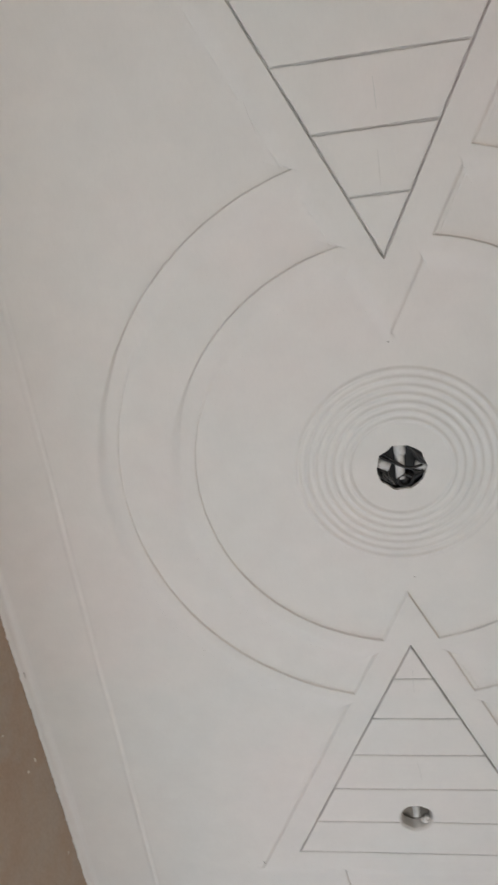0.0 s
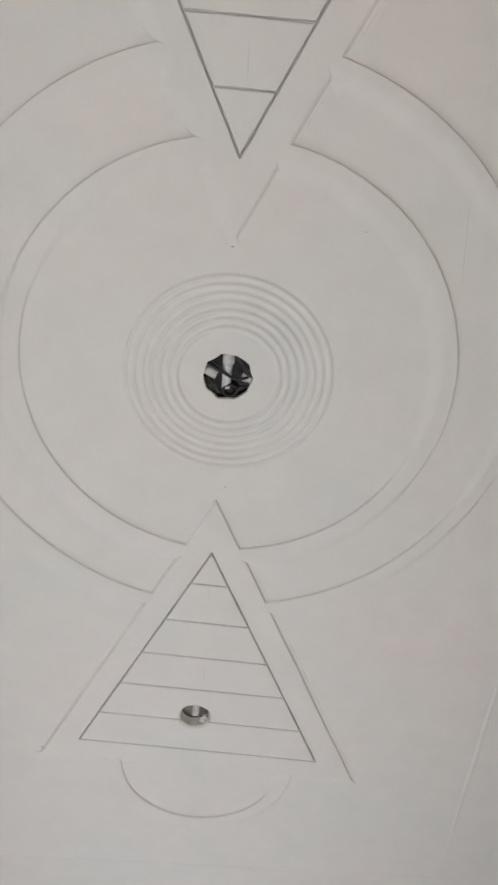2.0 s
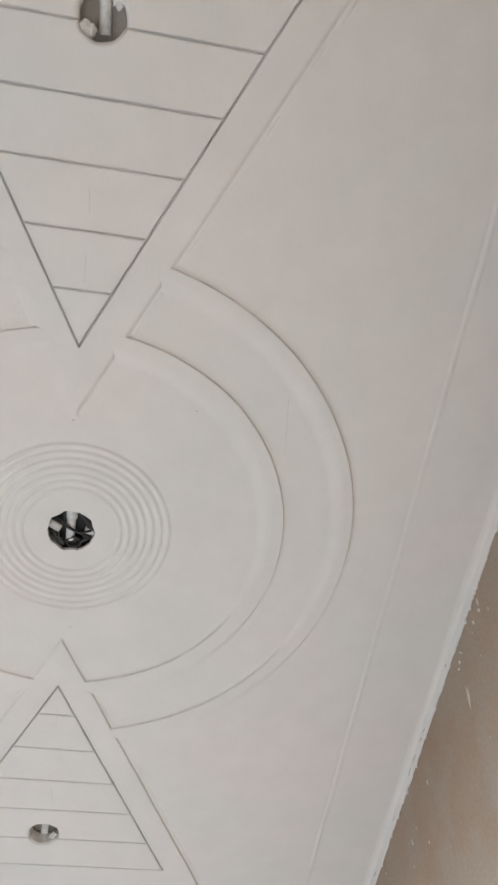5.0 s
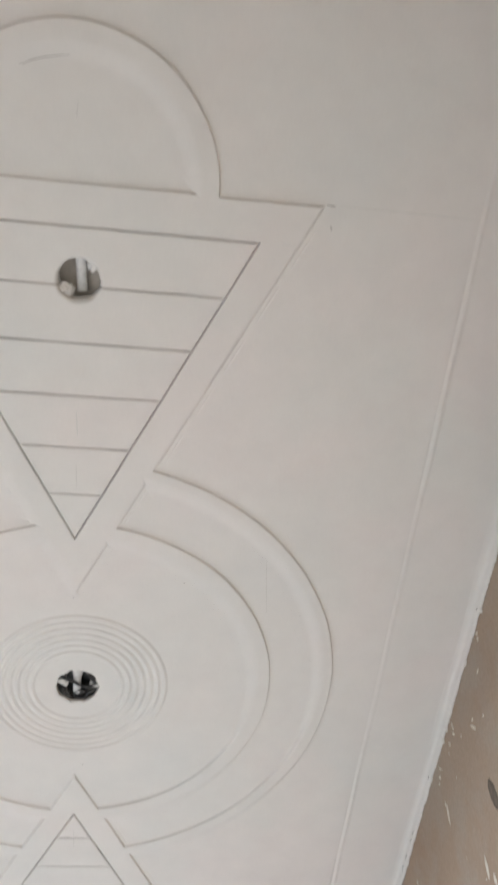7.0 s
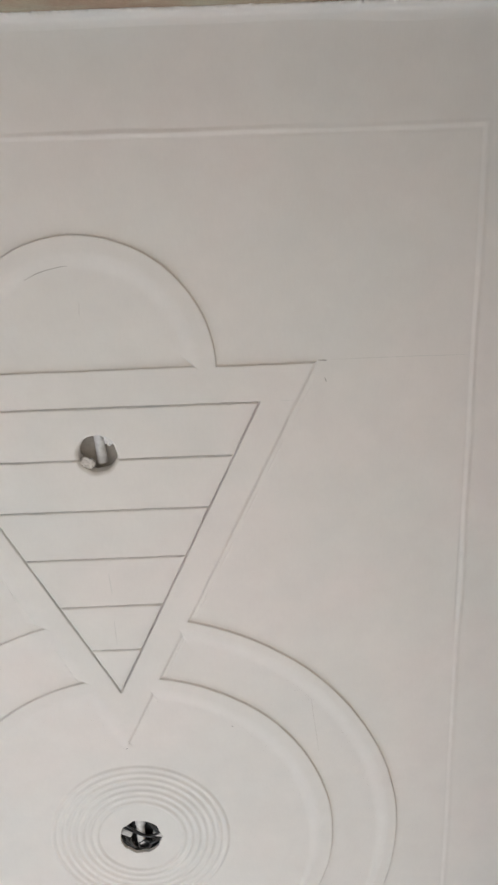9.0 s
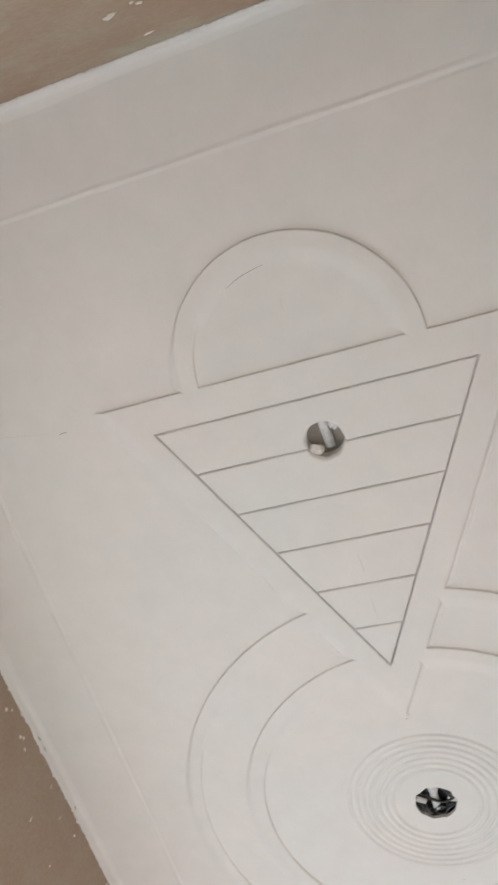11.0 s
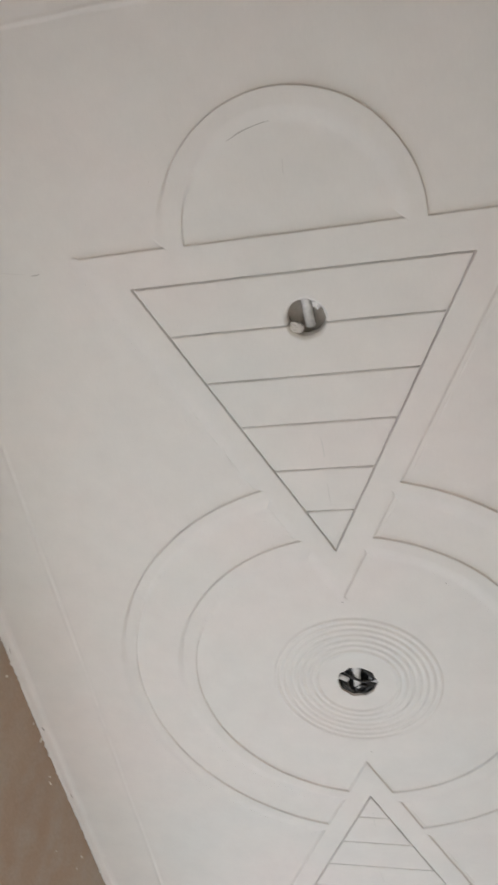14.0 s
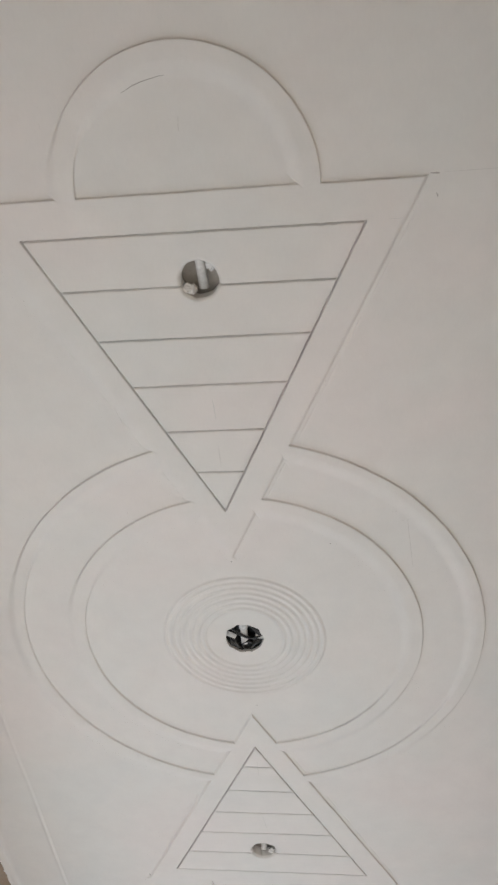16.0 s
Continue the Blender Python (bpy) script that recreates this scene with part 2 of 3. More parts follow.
def relief(x, y):
    """How far the plaster hangs below z = H, in metres."""
    d = raised_sdf(x, y)
    e = 0.002
    gx, gy = raised_sdf(x + e, y) - d, raised_sdf(x, y + e) - d
    soft = smooth(0.28 + 1.1 * (-0.45 * gx + 0.89 * gy) / np.maximum(np.hypot(gx, gy), 1e-6))
    h = 0.0064 * smooth((-0.0004 + 0.0250 * soft - d) / (0.0026 + 0.0420 * soft))
    h += np.where(d > 0, 0.0016 * np.exp(-np.maximum(d, 0) / (0.008 + 0.030 * soft)), 0.0016)
    near = np.full(x.shape, 9.0)
    for a, b in GROOVES:
        near = np.minimum(near, seg_dist(x, y, a, b)[0])
    ragged = 0.0005 * wobble(x, y, 95, 3.3) + 0.0004 * wobble(x, y, 23, 9.1)
    h -= (np.where(y > 0, 0.018, 0.0125) + 0.003 * wobble(x, y, 17, 4.4)) * smooth((0.0028 + ragged - near) / 0.0013)
    for a, b in SCORES:
        q, t = seg_dist(x, y, a, b)
        h -= 0.0019 * smooth((0.0024 - q) / 0.0020) * (0.55 + 0.45 * np.sin(31 * t + 9 * a[0]))
    for i in (1, 2):
        qx, qy = x - HOLES[i][0], y - HOLES[i][1]
        out = np.hypot(qx, qy) - hole_radius(i, np.arctan2(qy, qx))
        h -= 0.0075 * np.clip((0.008 - out) / 0.008, 0, 1) ** 2
    r = np.hypot(x - HOLES[0][0], y - HOLES[0][1])
    k = (r - RIP_IN) / (RIP_OUT - RIP_IN)
    win = smooth(k * 12 + 0.5) * smooth((1 - k) * 12 + 0.5)
    h += 0.0043 * win * (0.5 - 0.5 * np.cos(2 * math.pi * RIPPLES * k)) ** 1.4
    bx = np.abs(np.abs(x) - BX + 0.0016 * wobble(x, y, 9, 3.0))
    by = np.minimum(np.abs(y - BY0 - 0.010 * x + 0.0016 * wobble(x, y, 9, 4.0)), np.abs(y - BY1 + 0.010 * x + 0.0016 * wobble(x, y, 8, 5.0)))
    bx = np.where((y > BY0 + 0.010 * x - 0.006) & (y < BY1 + 0.006), bx, 9)
    by = np.where(np.abs(x) < BX + 0.006, by, 9)
    bead = np.minimum(bx, by)
    h += 0.0025 * smooth((0.0064 - bead) / 0.0036) * np.clip(0.8 + 0.45 * wobble(x, y, 4, 6.0), 0.4, 1.2)
    inner = np.where((np.abs(x) < BX) & (y > BY0 + 0.010 * x) & (y < BY1), np.abs(bead - 0.0085), 9)
    h -= 0.0020 * smooth((0.0024 - inner) / 0.0024) * (0.6 + 0.4 * np.sin(5 * x + 4 * y))
    outside = (np.abs(x) > BX) | (y < BY0 + 0.010 * x) | (y > BY1)
    h += np.where(outside, 0.0006, 0) * smooth(bead / 0.01)
    return h - 0.0073 + 0.0009 * wobble(x, y, 6, 5.0)


def detail(x, y, size):
    """Whether a square of that size needs to be split."""
    near = np.abs(raised_sdf(x, y))
    for a, b in GROOVES + SCORES if size > 0.003 else ():
        near = np.minimum(near, seg_dist(x, y, a, b)[0])
    r = np.hypot(x - HOLES[0][0], y - HOLES[0][1])
    if size > 0.003:
        near = np.minimum(near, np.maximum(0, np.abs(r - 0.155) - 0.105))
    for hx, hy, hr in HOLES[1:]:
        near = np.minimum(near, np.abs(np.hypot(x - hx, y - hy) - hr))
    if size < 0.003:
        for a, b in GROOVES:
            near = np.minimum(near, seg_dist(x, y, a, b)[0])
        return near < 0.0045
    want = near < 0.75 * size + 0.018
    if size > 0.005:
        bx = np.minimum(np.abs(np.abs(x) - BX), np.minimum(np.abs(y - BY0 - 0.010 * x), np.abs(y - BY1 + 0.010 * x)))
        want |= bx < 0.75 * size + 0.012
    return want


def build_ceiling():
    unit, top = 0.001, 32
    nx, ny = math.ceil((2 * XW + 0.06) / unit / top), math.ceil((Y1 - Y0 + 0.06) / unit / top)
    ox, oy = -XW - 0.03, Y0 - 0.03
    gx, gy = np.meshgrid(np.arange(nx) * top, np.arange(ny) * top)
    cells = np.stack((gx.ravel(), gy.ravel()), 1)
    quads, size = [], top
    while size > 1:
        half = size / 2
        want = detail(ox + (cells[:, 0] + half) * unit, oy + (cells[:, 1] + half) * unit, size * unit)
        done = cells[~want]
        quads.append(np.stack([done + (0, 0), done + (size, 0), done + (size, size), done + (0, size)], 1))
        c, size = cells[want], size // 2
        cells = np.concatenate([c + (i * size, j * size) for i in (0, 1) for j in (0, 1)])
    quads.append(np.stack([cells + (0, 0), cells + (1, 0), cells + (1, 1), cells + (0, 1)], 1))
    quads = np.concatenate(quads)
    mid = quads.mean(1)
    mx, my = ox + mid[:, 0] * unit, oy + mid[:, 1] * unit
    keep = np.ones(len(quads), bool)
    for i, (hx, hy, hr) in enumerate(HOLES):
        keep &= np.hypot(mx - hx, my - hy) > hole_radius(i, np.arctan2(my - hy, mx - hx))
    quads = quads[keep]
    key = quads[..., 0] * 100000 + quads[..., 1]
    uniq, inv = np.unique(key.ravel(), return_inverse=True)
    x, y = ox + (uniq // 100000) * unit, oy + (uniq % 100000) * unit
    for i, (hx, hy, hr) in enumerate(HOLES):
        a, r = np.arctan2(y - hy, x - hx), np.hypot(x - hx, y - hy)
        edge = hole_radius(i, a)
        s = np.where(r < edge + 0.0007, edge / np.maximum(r, 1e-6), 1)
        x, y = hx + (x - hx) * s, hy + (y - hy) * s
    z = H - relief(x, y)
    verts = [np.stack((x, y, z), 1)]
    faces = inv.reshape(-1, 4)[:, ::-1]
    # the board's thickness round each hole
    base, extra = len(x), []
    for i, (hx, hy, hr) in enumerate(HOLES):
        n, deep = 60, (0.010, 0.030, 0.032)[i]
        a = np.arange(n) * 2 * math.pi / n
        r = hole_radius(i, a)
        ring = []
        for f, grow in ((0.0, 0.0), (0.5, 0.0006), (1.0, 0.0)):
            rx = r + grow * np.sin(11 * a)
            px, py = hx + rx * np.cos(a), hy + rx * np.sin(a)
            pz = H - relief(px, py) + f * deep
            ring.append(np.stack((px, py, pz), 1))
        verts += ring
        k = np.arange(n)
        for lvl in (0, 1):
            b0, b1 = base + lvl * n, base + (lvl + 1) * n
            extra.append(np.stack((b0 + k, b0 + (k + 1) % n, b1 + (k + 1) % n, b1 + k), 1)[:, ::-1])
        base += 3 * n
    verts = np.concatenate(verts)
    faces = np.concatenate([faces, *extra]).astype(np.int32)
    me = bpy.data.meshes.new("ceiling")
    me.vertices.add(len(verts))
    me.vertices.foreach_set("co", verts.astype(np.float32).ravel())
    me.loops.add(faces.size)
    me.loops.foreach_set("vertex_index", faces.ravel())
    me.polygons.add(len(faces))
    me.polygons.foreach_set("loop_start", np.arange(0, faces.size, 4, dtype=np.int32))
    me.polygons.foreach_set("use_smooth", np.ones(len(faces), bool))
    me.update(calc_edges=True)
    me.materials.append(PLASTER)
    return tagged(new("ceiling", me), "white plaster ceiling with raised rings, triangles and grooves", "ceiling", kind="structure")


build_ceiling()

# ---- slab, walls, floor ----
# the long walls stand a little out of square
WEST_SKEW = Matrix.Translation((-XW, 0, 0)) @ Matrix.Rotation(-0.004, 4, "Z") @ Matrix.Translation((XW, 0, 0))
EAST_SKEW = Matrix.Translation((0.009, 0, 0))
SOUTH_SKEW = Matrix.Translation((0, Y0, 0)) @ Matrix.Rotation(0.0055, 4, "Z") @ Matrix.Translation((0, -Y0, 0))


def slab(name, label, category, boxes, mat):
    bm = bmesh.new()
    for b in boxes:
        box(bm, *b)
    return tagged(mesh_object(name, bm, mat), label, category, kind="structure")


T, TOP = 0.15, H + 0.05
slab("roof_slab", "brownish grey concrete slab above the plaster ceiling", "slab", [(-XW - T, XW + T, Y0 - T, Y1 + T, TOP, TOP + 0.15)], CONCRETE)
# lower part is out of view; cut open for the added lamps
wall_west = slab("wall_west", "bare brown cement-rendered wall with an unseen opening added for light", "wall", [(-XW - T, -XW, Y0 - T, WEST_OPENING[0], 0, TOP), (-XW - T, -XW, WEST_OPENING[1], Y1 + T, 0, TOP),
     (-XW - T, -XW, WEST_OPENING[0], WEST_OPENING[1], 0, WEST_OPENING[2]), (-XW - T, -XW, WEST_OPENING[0], WEST_OPENING[1], WEST_OPENING[3], TOP)], WALL)
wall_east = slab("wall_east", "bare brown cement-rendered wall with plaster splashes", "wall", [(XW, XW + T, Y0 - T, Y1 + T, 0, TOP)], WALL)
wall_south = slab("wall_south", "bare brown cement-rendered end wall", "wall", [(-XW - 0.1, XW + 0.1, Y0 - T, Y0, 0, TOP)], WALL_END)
# end wall out of view; its opening is added for a fill lamp
slab("wall_north", "unseen brown cement-rendered end wall with an opening added for light", "wall",
     [(-XW, NORTH_OPENING[0], Y1, Y1 + T, 0, TOP), (NORTH_OPENING[1], XW, Y1, Y1 + T, 0, TOP), (NORTH_OPENING[0], NORTH_OPENING[1], Y1, Y1 + T, NORTH_OPENING[2], TOP)], WALL)
slab("floor", "bare pale cement floor", "floor", [(-XW - T, XW + T, Y0 - T, Y1 + T, -0.15, 0)], PALE)
slab("ground", "dusty ground outside the openings", "ground", [(-120, 120, -120, 120, -0.3, -0.16)], PALE)


def cove(name, a, b, inward):
    """The plaster's rounded, ragged edge down onto a wall from a to b."""
    bm = bmesh.new()
    a, b, inward = Vector(a), Vector(b), Vector(inward)
    n = int((b - a).length / 0.004)
    prev = None
    for i in range(n + 1):
        p = a + (b - a) * i / n
        s = p.x * 1.7 + p.y
        q = Vector((s * 6, inward.x * 9, inward.y * 7))
        low = 0.027 + 0.005 * noise.noise(q * 0.5) + 0.004 * noise.noise(q * 3) + 0.017 * max(0, noise.noise(q * 7) - 0.10) + 0.0045 * noise.noise(q * 19) + 0.003 * noise.noise(q * 41)
        thick = 0.0045 + 0.002 * noise.noise(q * 2.3)
        row = []
        for f, z in ((0.034, -0.0012), (0.024, 0.0002), (0.017, 0.0016), (0.0125, 0.0042), (0.0095, 0.0095), (0.0078, 0.0155), (thick + 0.0015, low - 0.004), (thick * 0.5, low), (0.0, low - 0.0015)):
            row.append(bm.verts.new(p + inward * f + Vector((0, 0, H - z + 0.0062))))
        if prev:
            for k in range(len(row) - 1):
                bm.faces.new((prev[k], row[k], row[k + 1], prev[k + 1]))
        prev = row
    ob = mesh_object(name, bm, PLASTER, smooth=True)
    return tagged(ob, "ragged white plaster edge along the wall top", "cornice", kind="structure")


trim_west = cove("trim_west", (-XW, Y0, 0), (-XW, Y1, 0), (1, 0, 0))
trim_east = cove("trim_east", (XW, Y1, 0), (XW, Y0, 0), (-1, 0, 0))
trim_south = cove("trim_south", (XW + 0.02, Y0, 0), (-XW, Y0, 0), (0, 1, 0))
cove("trim_north", (-XW, Y1, 0), (XW, Y1, 0), (0, -1, 0))
wall_west.matrix_world = trim_west.matrix_world = WEST_SKEW
wall_east.matrix_world = trim_east.matrix_world = EAST_SKEW
wall_south.matrix_world = trim_south.matrix_world = SOUTH_SKEW

# ---- conduits above the holes ----


def pipe(points, radius, sides=18):
    bm = bmesh.new()
    tube(bm, points, radius, sides)
    return bm


def lump(seed, size):
    """A rough blob of plaster."""
    bm = bmesh.new()
    bmesh.ops.create_icosphere(bm, subdivisions=4, radius=1.0)
    for v in bm.verts:
        k = 1 + 0.5 * noise.noise(v.co * 1.6 + Vector((seed, 0, 0))) + 0.35 * noise.noise(v.co * 4 + Vector((0, seed, 0))) + 0.30 * noise.noise(v.co * 7.5) + 0.14 * noise.noise(v.co * 17)
        v.co = Vector((v.co.x * size[0], v.co.y * size[1], v.co.z * size[2])) * k
    return bm


ZB = H + 0.012                                     # upper side of the plaster board
hx, hy, hr = HOLES[1]
tagged(mesh_object("conduit_pipe", pipe([(hx - 0.002, hy - 0.12, TOP - 0.0125), (hx + 0.005, hy + 0.031, TOP - 0.0125)], 0.0122), PVC, smooth=True),
       "white plastic conduit pipe under the grey slab", "pipe")
for k, (dx, dy, size) in enumerate(((-0.031, 0.028, (0.020, 0.015, 0.011)), (0.030, -0.032, (0.011, 0.015, 0.009)))):
    ob = mesh_object("plaster_lump", lump(3.1 + k, size), PLASTER, smooth=True)
    ob.location = (hx + dx, hy + dy, ZB + 0.008)
    tagged(ob, "rough white plaster lump at the hole's rim", "plaster lump")
hx, hy, hr = HOLES[2]
tagged(mesh_object("conduit_pipe", pipe(bend([(hx + 0.001, hy - 0.14, TOP - 0.0125), (hx + 0.001, hy - 0.06, TOP - 0.0125), (hx + 0.001, hy - 0.022, TOP - 0.020), (hx + 0.001, hy + 0.004, TOP - 0.040)]), 0.0108), PVC, smooth=True),
       "white plastic conduit pipe end above a round hole", "pipe")
ob = mesh_object("plaster_lump", lump(8.2, (0.012, 0.012, 0.008)), PLASTER, smooth=True)
ob.location = (hx + 0.03, hy + 0.026, ZB + 0.008)
tagged(ob, "rough white plaster lump at the hole's rim", "plaster lump")


def junction_box():
    hx, hy, hr = HOLES[0]
    thing = empty("junction_box", (hx, hy, TOP), "black junction box with white conduits and dark wires", "junction box")
    z1 = -0.0015
    bm = bmesh.new()                                # round pot, open below
    n, r = 40, 0.068
    rows = []
    for rr, z in ((r + 0.003, -0.036), (r, -0.036), (r - 0.001, z1 - 0.004), (r - 0.006, z1 - 0.001), (0.002, z1 - 0.001)):
        rows.append([bm.verts.new((rr * math.cos(2 * math.pi * i / n), rr * math.sin(2 * math.pi * i / n), z)) for i in range(n)])
    for a, b in zip(rows, rows[1:]):
        for i in range(n):
            bm.faces.new((a[i], b[i], b[(i + 1) % n], a[(i + 1) % n]))
    bm.faces.new(rows[-1])
    part("pot", bm, BLACK, thing)
    zc = -0.020
    part("conduit", pipe([(-0.001, -0.066, zc), (-0.002, -0.03, zc), (-0.003, 0.036, zc - 0.002)], 0.0115), PVC, thing, "white plastic conduit")
    part("socket", pipe([(-0.001, -0.066, zc), (-0.001, -0.028, zc - 0.001)], 0.0145), PVC, thing, "white pipe socket")
    part("conduit", pipe([(-0.060, -0.012, zc), (-0.028, 0.004, zc - 0.002)], 0.0125), PVC, thing, "white plastic conduit")
    part("conduit", pipe([(0.066, 0.014, zc), (0.034, 0.004, zc - 0.002)], 0.0105), PVC, thing, "white plastic conduit")
    bm = bmesh.new()                                # dark elbow's mouth
    ring = [(0.007 + 0.0165 * math.cos(a), 0.040 + 0.0150 * math.sin(a), -0.030) for a in (2 * math.pi * i / 24 for i in range(25))]
    tube(bm, ring, 0.0036, 8)
    part("elbow", bm, BLACK, thing, "black elbow ring")
    bm = bmesh.new()
    bmesh.ops.create_cone(bm, cap_ends=True, segments=24, radius1=0.0165, radius2=0.0140, depth=0.02, matrix=Matrix.Translation((0.007, 0.040, -0.018)))
    part("plug", bm, BLACK, thing)
    wires = ([(-0.055, -0.03, -0.03), (-0.02, -0.012, -0.034), (0.018, 0.006, -0.035), (0.05, 0.002, -0.03)],
             [(-0.05, -0.04, -0.026), (-0.022, -0.02, -0.033), (0.01, 0.003, -0.034), (0.045, 0.022, -0.027)],
             [(0.015, -0.055, -0.028), (0.033, -0.035, -0.034), (0.045, -0.012, -0.034), (0.06, -0.004, -0.03)],
             [(0.022, -0.05, -0.03), (0.04, -0.03, -0.035), (0.057, -0.01, -0.034)],
             [(-0.055, 0.02, -0.03), (-0.035, 0.035, -0.034), (-0.015, 0.05, -0.03)],
             [(-0.045, 0.01, -0.032), (-0.03, 0.03, -0.035), (-0.025, 0.055, -0.028)],
             [(0.02, 0.05, -0.03), (0.03, 0.03, -0.035), (0.055, 0.022, -0.03)])
    for k, w in enumerate(wires):
        part("wire", pipe(bend(w), (0.0034, 0.0024, 0.0058, 0.004, 0.0033, 0.003, 0.004)[k], 8), BLACK, thing, "black insulated wire")
    # thin grey strands crowded beside the elbow, coloured to stand in for glints
    rnd = random.Random(31)
    for k in range(9):
        ax, ay = rnd.uniform(-0.054, -0.030), rnd.uniform(0.006, 0.026)
        bx, by = ax + rnd.uniform(0.004, 0.022), ay + rnd.uniform(0.014, 0.030)
        mid = ((ax + bx) / 2 + rnd.uniform(-0.006, 0.006), (ay + by) / 2, -0.037)
        part("wire", pipe(bend([(ax, ay, -0.026), mid, (bx, by, -0.028)], 4), rnd.uniform(0.0011, 0.0024), 7), GLINT_GREY, thing, "thin grey wire strand standing in for glints")
    for k in range(4):
        ax, ay = rnd.uniform(0.018, 0.04), rnd.uniform(0.012, 0.03)
        part("wire", pipe(bend([(ax, ay, -0.026), (ax + 0.009, ay + 0.004, -0.036), (ax + 0.018, ay + rnd.uniform(-0.01, 0.012), -0.028)], 4), 0.0015, 7), GLINT_GREY, thing, "thin grey wire strand standing in for glints")
    return thing


junction_box()

# ---- plaster splashes and dark marks on the walls ----


def dab(bm, place, u, v, n, length, width, turn, thick, seed, rough=1.0):
    """A flat, uneven dab on a wall: u and v span the wall, n points into the room."""
    rnd = random.Random(seed)
    k = 11 if rough > 0.5 else 22
    c, s = math.cos(turn), math.sin(turn)
    outer, inner = [], []
    for i in range(k):
        a = 2 * math.pi * i / k
        r = 1 + rough * rnd.uniform(-0.35, 0.3)
        p, q = length / 2 * math.cos(a) * r, width / 2 * math.sin(a) * r
        d = u * (p * c - q * s) + v * (p * s + q * c)
        outer.append(bm.verts.new(place + d))
        inner.append(bm.verts.new(place + d * 0.62 + n * thick * rnd.uniform(0.7, 1.2)))
    for i in range(k):
        j = (i + 1) % k
        bm.faces.new((outer[i], outer[j], inner[j], inner[i]))
    bm.faces.new(inner)


EAST = (Vector((XW - 0.0002, 0, 0)), Vector((0, 1, 0)), Vector((0, 0, 1)), Vector((-1, 0, 0)))
WEST = (Vector((-XW + 0.0002, 0, 0)), Vector((0, 1, 0)), Vector((0, 0, 1)), Vector((1, 0, 0)))
SOUTH = (Vector((0, Y0 + 0.0002, 0)), Vector((1, 0, 0)), Vector((0, 0, 1)), Vector((0, 1, 0)))


def dabs(name, label, category, wall, rows, mat, thick, scatter=0, span=(0, 1), seed=1, rough=1.0, shift=(0, 0)):
    """rows: along the wall, height, length, width and turn in degrees."""
    o, u, v, n = wall
    bm = bmesh.new()
    for i, (a, z, length, width, turn) in enumerate(rows):
        dab(bm, o + u * (a + shift[0]) + v * (z + shift[1]), u, v, n, length, width, radians(turn), thick, seed * 100 + i, rough)
    rnd = random.Random(seed)
    for i in range(scatter):
        a, z = rnd.uniform(*span), 2.945 - abs(rnd.gauss(0, 0.22))
        size = rnd.uniform(0.003, 0.009) * (1.6 if rnd.random() < 0.15 else 1)
        dab(bm, o + u * a + v * z, u, v, n, size * rnd.uniform(1, 2.8), size * 0.8, rnd.uniform(0, 3.1), thick * 0.6, seed * 500 + i)
    ob = tagged(mesh_object(name, bm, mat), label, category, kind="stuff")
    ob.matrix_world = SOUTH_SKEW if n.y > 0.5 else WEST_SKEW if n.x > 0.5 else EAST_SKEW
    return ob


dabs("plaster_splashes", "dried white plaster splashes on the brown wall", "splash", WEST, [
    (-1.014, 2.912, 0.022, 0.020, 20), (-0.982, 2.925, 0.014, 0.018, 60), (-0.744, 2.905, 0.014, 0.017, 80), (-0.705, 2.883, 0.006, 0.016, 10),
    (-0.605, 2.902, 0.013, 0.013, 0), (-0.585, 2.922, 0.009, 0.007, 0), (-0.503, 2.903, 0.013, 0.010, 50), (-0.490, 2.911, 0.010, 0.010, 0),
    (-0.464, 2.893, 0.012, 0.005, 160), (-0.292, 2.918, 0.005, 0.017, 10), (-0.197, 2.889, 0.004, 0.010, 0), (-0.574, 2.466, 0.014, 0.030, 150),
    (-0.452, 2.504, 0.055, 0.007, 75), (0.230, 2.940, 0.012, 0.022, 10), (0.146, 2.936, 0.008, 0.008, 0)], SPLASH, 0.0025, 24, (-1.6, 1.6), 5, shift=(0, 0.03))
dabs("plaster_splashes", "dried white plaster splashes on the brown wall", "splash", EAST, [
    (-0.292, 2.968, 0.014, 0.012, 0), (-0.283, 2.955, 0.010, 0.014, 30), (0.048, 2.953, 0.007, 0.022, 20), (0.062, 2.935, 0.010, 0.018, 150), (0.107, 2.940, 0.010, 0.014, 0),
    (0.225, 2.950, 0.034, 0.006, 60), (0.250, 2.938, 0.012, 0.014, 40), (0.268, 2.930, 0.010, 0.008, 0), (0.284, 2.835, 0.014, 0.052, 30), (0.277, 2.862, 0.006, 0.026, 10),
    (0.177, 2.594, 0.012, 0.055, 25), (0.160, 2.545, 0.014, 0.030, 20), (0.168, 2.510, 0.018, 0.040, 15), (0.355, 2.552, 0.020, 0.012, 40), (0.372, 2.540, 0.012, 0.022, 0),
    (0.677, 2.889, 0.012, 0.014, 0), (0.901, 2.854, 0.004, 0.020, 0), (1.169, 2.936, 0.006, 0.012, 10), (1.060, 2.675, 0.008, 0.050, 12), (1.075, 2.655, 0.006, 0.040, 170)],
    SPLASH, 0.0025, 26, (-1.2, 1.8), 7, shift=(0.05, 0))
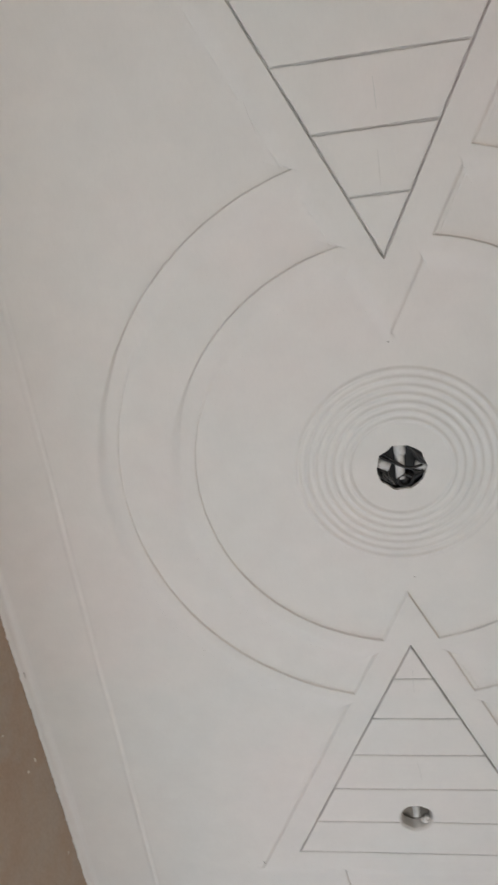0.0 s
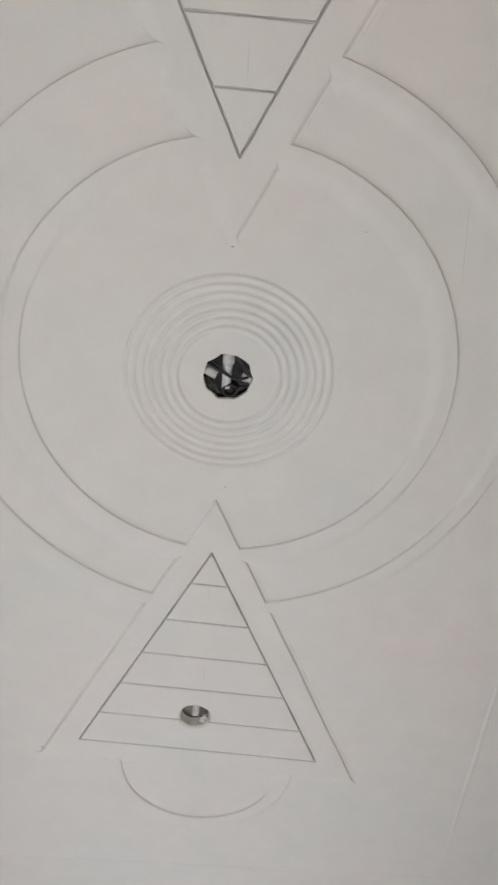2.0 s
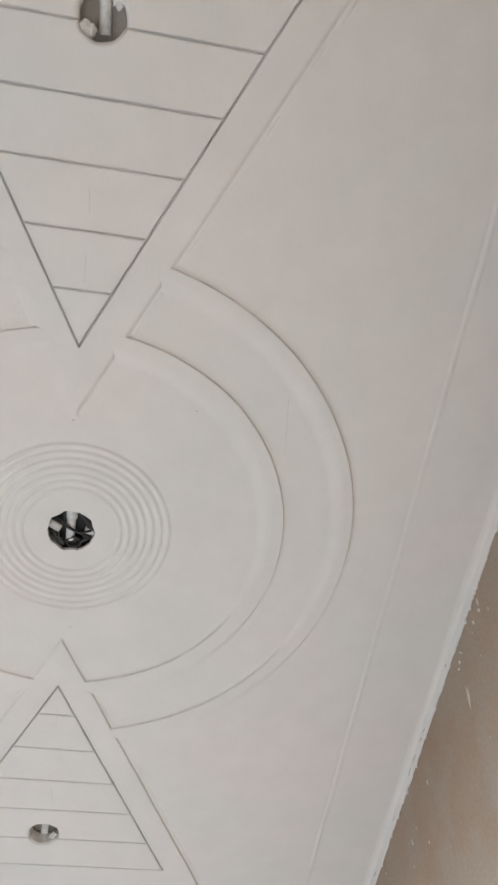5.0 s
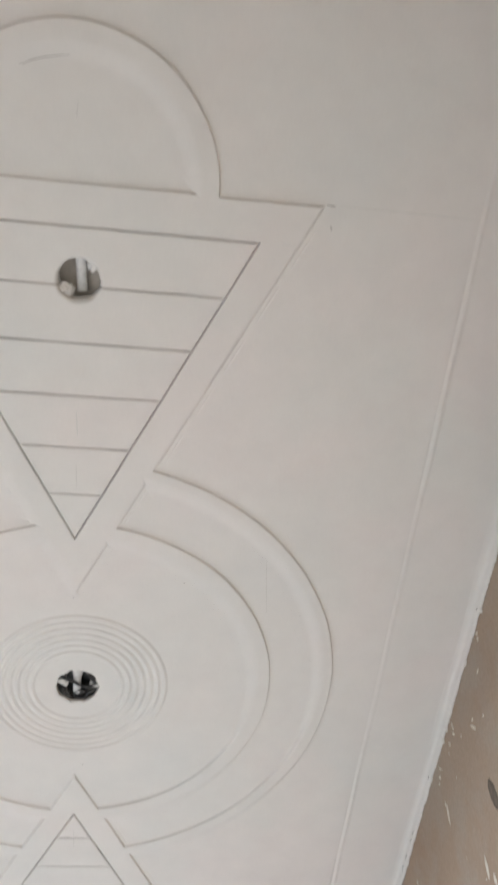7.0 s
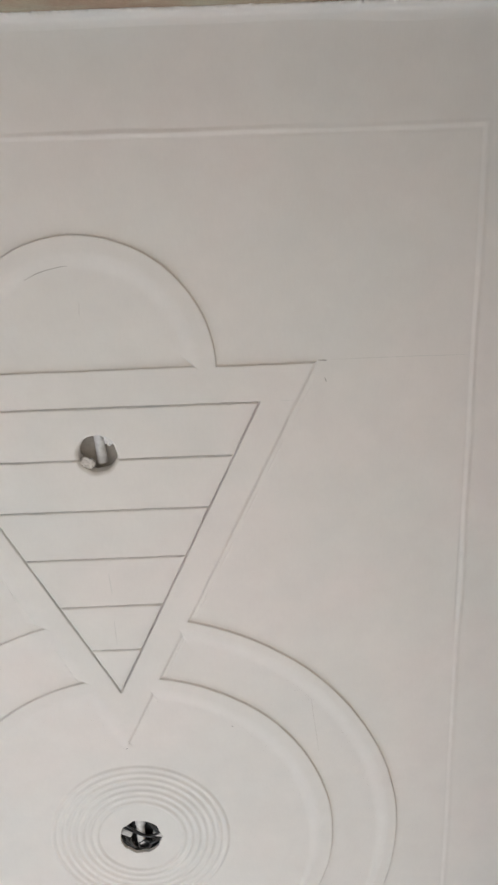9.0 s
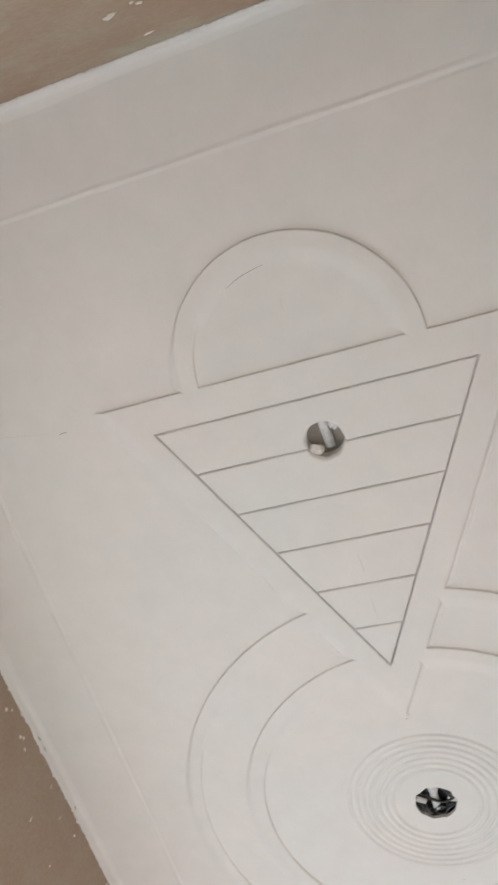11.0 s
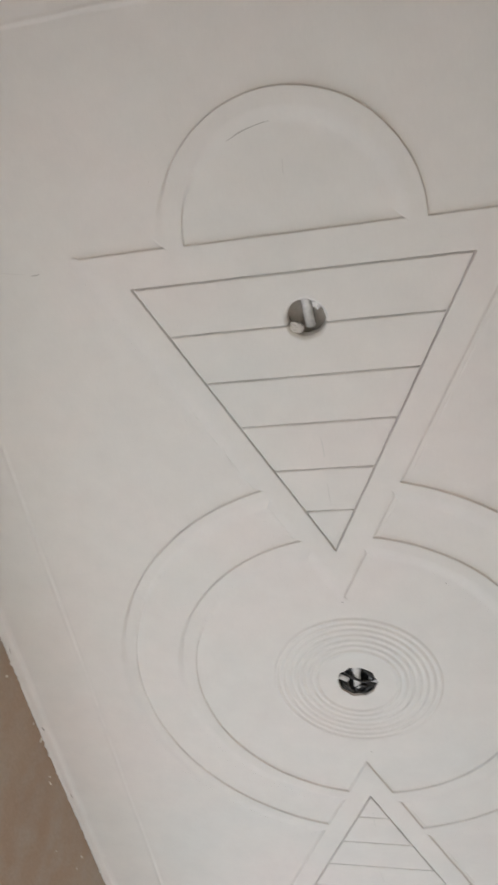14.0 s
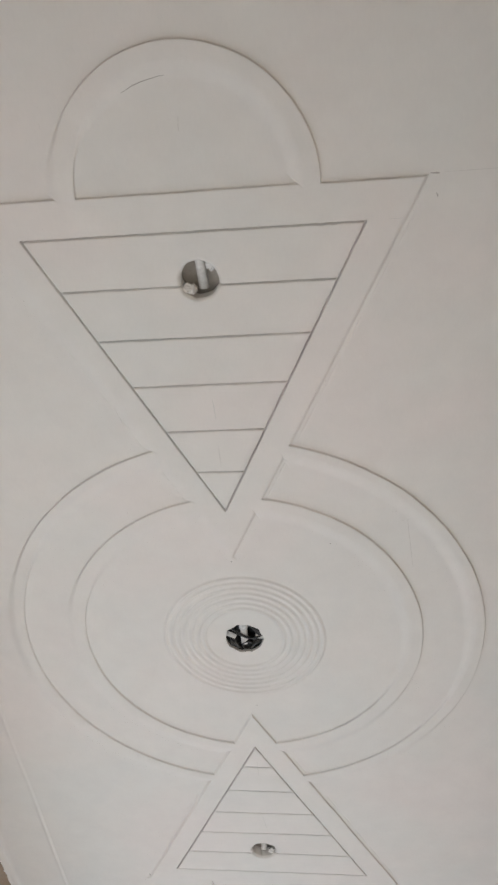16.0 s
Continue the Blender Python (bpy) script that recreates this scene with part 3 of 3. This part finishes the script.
dabs("plaster_splashes", "dried white plaster splashes on the brown wall", "splash", SOUTH, [
    (0.358, 2.578, 0.022, 0.024, 60), (0.372, 2.566, 0.008, 0.020, 40), (0.174, 2.522, 0.038, 0.009, 170), (-0.064, 2.606, 0.020, 0.020, 130), (-0.052, 2.592, 0.016, 0.008, 30),
    (-0.010, 2.572, 0.008, 0.006, 0), (-0.003, 2.592, 0.012, 0.006, 20), (0.012, 2.545, 0.045, 0.014, 10), (0.470, 2.650, 0.050, 0.005, 150), (0.452, 2.662, 0.024, 0.008, 150),
    (0.205, 2.578, 0.010, 0.004, 0), (0.700, 2.925, 0.026, 0.006, 160), (0.715, 2.90, 0.014, 0.006, 150), (0.165, 2.60, 0.008, 0.004, 0)], SPLASH, 0.0025, 10, (-0.9, 0.9), 9, shift=(-0.009, 0.03))
dabs("wall_marks", "dark oval patch on the brown wall", "stain", EAST, [(-0.009, 2.666, 0.042, 0.085, 8)], DARK_MARK, 0.0006, seed=11, rough=0.15, shift=(0.05, 0))
dabs("wall_marks", "dark scuffs and scratches on the brown wall", "stain", WEST, [
    (0.045, 2.734, 0.026, 0.040, 15), (0.052, 2.700, 0.014, 0.022, 40), (-0.27, 2.61, 0.060, 0.004, 25), (-0.20, 2.652, 0.055, 0.004, 35), (-0.165, 2.668, 0.030, 0.003, 20),
    (-0.09, 2.628, 0.040, 0.004, 160), (-0.05, 2.622, 0.050, 0.004, 170), (-0.06, 2.606, 0.060, 0.004, 165), (0.0, 2.616, 0.035, 0.003, 170)], DARK_MARK, 0.0006, seed=12, shift=(0, 0.018))

TROWEL = plain_material("pale_trowel_mark", (0.47, 0.41, 0.35), 0.9, 0.1, vary=0.2)
dabs("trowel_marks", "faint pale curved trowel marks in the brown render", "trowel mark", WEST,
     [(-0.10 + 0.21 * math.cos(k), 2.52 + 0.17 * math.sin(k), 0.05, 0.006, math.degrees(k) + 90) for k in (0.2, 0.42, 0.64, 0.86, 1.08, 1.3, 1.52)], TROWEL, 0.0005, seed=14)

# ---- pencil lines and nicks on the ceiling ----


def scribe(name, label, lines, mat):
    """Thin drawn lines: ends, width."""
    bm = bmesh.new()
    for k, (x0, y0, x1, y1, w, *bulge) in enumerate(lines):
        n = max(3, int(math.hypot(x1 - x0, y1 - y0) / 0.012))
        dx, dy = x1 - x0, y1 - y0
        ln = math.hypot(dx, dy) or 1
        prev = None
        for i in range(n + 1):
            t = i / n
            side = 0.0012 * noise.noise(Vector((t * 5, k * 3.7, 0))) + (bulge[0] if bulge else 0) * 4 * t * (1 - t)
            ww = w * (0.25 + 0.75 * math.sin(math.pi * min(max(t, 0.02), 0.98)) ** 0.5) * (0.8 + 0.4 * noise.noise(Vector((t * 17, k, 4))))
            px, py = x0 + dx * t - dy / ln * side, y0 + dy * t + dx / ln * side
            ends = []
            for e in (-1, 1):
                qx, qy = px - dy / ln * e * ww / 2, py + dx / ln * e * ww / 2
                z = H - float(relief(np.array([qx]), np.array([qy]))[0]) - 0.0004
                ends.append(bm.verts.new((qx, qy, z)))
            if prev:
                bm.faces.new((prev[0], prev[1], ends[1], ends[0]))
            prev = ends
    return tagged(mesh_object(name, bm, mat), label, "pencil mark", kind="stuff")


scribe("pencil_marks", "dark pencil marks and nicks on the white plaster", [
    (-0.113, -1.563, -0.018, -1.589, 0.0022, -0.005), (-0.64, -1.335, -0.618, -1.337, 0.003), (-0.012, -0.306, -0.006, -0.306, 0.004),
    (0.277, -0.361, 0.281, -0.361, 0.003), (-0.508, 1.326, -0.504, 1.336, 0.006), (0.535, -1.315, 0.539, -1.305, 0.003), (0.012, 0.313, 0.018, 0.315, 0.003),
    (0.521, -1.357, 0.541, -1.355, 0.004)], PENCIL)
FAINT = plain_material("faint_pencil_line", (0.71, 0.695, 0.67), 0.75, 0.2)
scribe("pencil_marks", "faint pencil setting-out lines on the white plaster", [
    (-0.002, -1.51, -0.004, -1.48, 0.003), (-0.003, -0.845, 0.0, -0.785, 0.003), (-0.012, 0.925, -0.003, 0.995, 0.003), (-0.003, -0.71, -0.002, -0.64, 0.003),
    (0.511, -0.265, 0.492, -0.440, 0.003), (0.551, -1.357, 0.858, -1.354, 0.0025), (-0.858, -1.377, -0.654, -1.341, 0.0025),
    (0.434, -1.268, 0.475, -1.267, 0.002), (-0.262, -0.835, -0.244, -0.772, 0.002), (-0.008, 0.60, -0.008, 0.68, 0.003)], FAINT)

# ---- chips along the plaster's edge ----
CHIP = plain_material("grey_chip", (0.33, 0.30, 0.27), 0.9, 0.1, vary=0.3)
CHIP_E = (Vector((XW - 0.0082, 0, 0)), *EAST[1:])
CHIP_W = (Vector((-XW + 0.0082, 0, 0)), *WEST[1:])
dabs("edge_chips", "small dark chips in the plaster edge", "chip", CHIP_E, [
    (-0.31, 2.990, 0.015, 0.003, 5), (0.36, 2.990, 0.018, 0.003, 5), (0.62, 2.990, 0.030, 0.003, 10), (0.66, 2.990, 0.024, 0.003, 10), (0.74, 2.990, 0.045, 0.003, 5),
    (0.80, 2.990, 0.036, 0.003, 170), (1.02, 2.990, 0.021, 0.003, 0), (1.30, 2.990, 0.039, 0.003, 8)], CHIP, 0.0008, seed=21)
dabs("edge_chips", "small dark chips in the plaster edge", "chip", CHIP_W, [
    (-0.44, 2.990, 0.024, 0.003, 20), (-0.40, 2.990, 0.015, 0.003, 0), (-0.16, 2.990, 0.021, 0.003, 160), (0.20, 2.990, 0.027, 0.003, 10), (0.55, 2.990, 0.024, 0.003, 0)], CHIP, 0.0008, seed=22)
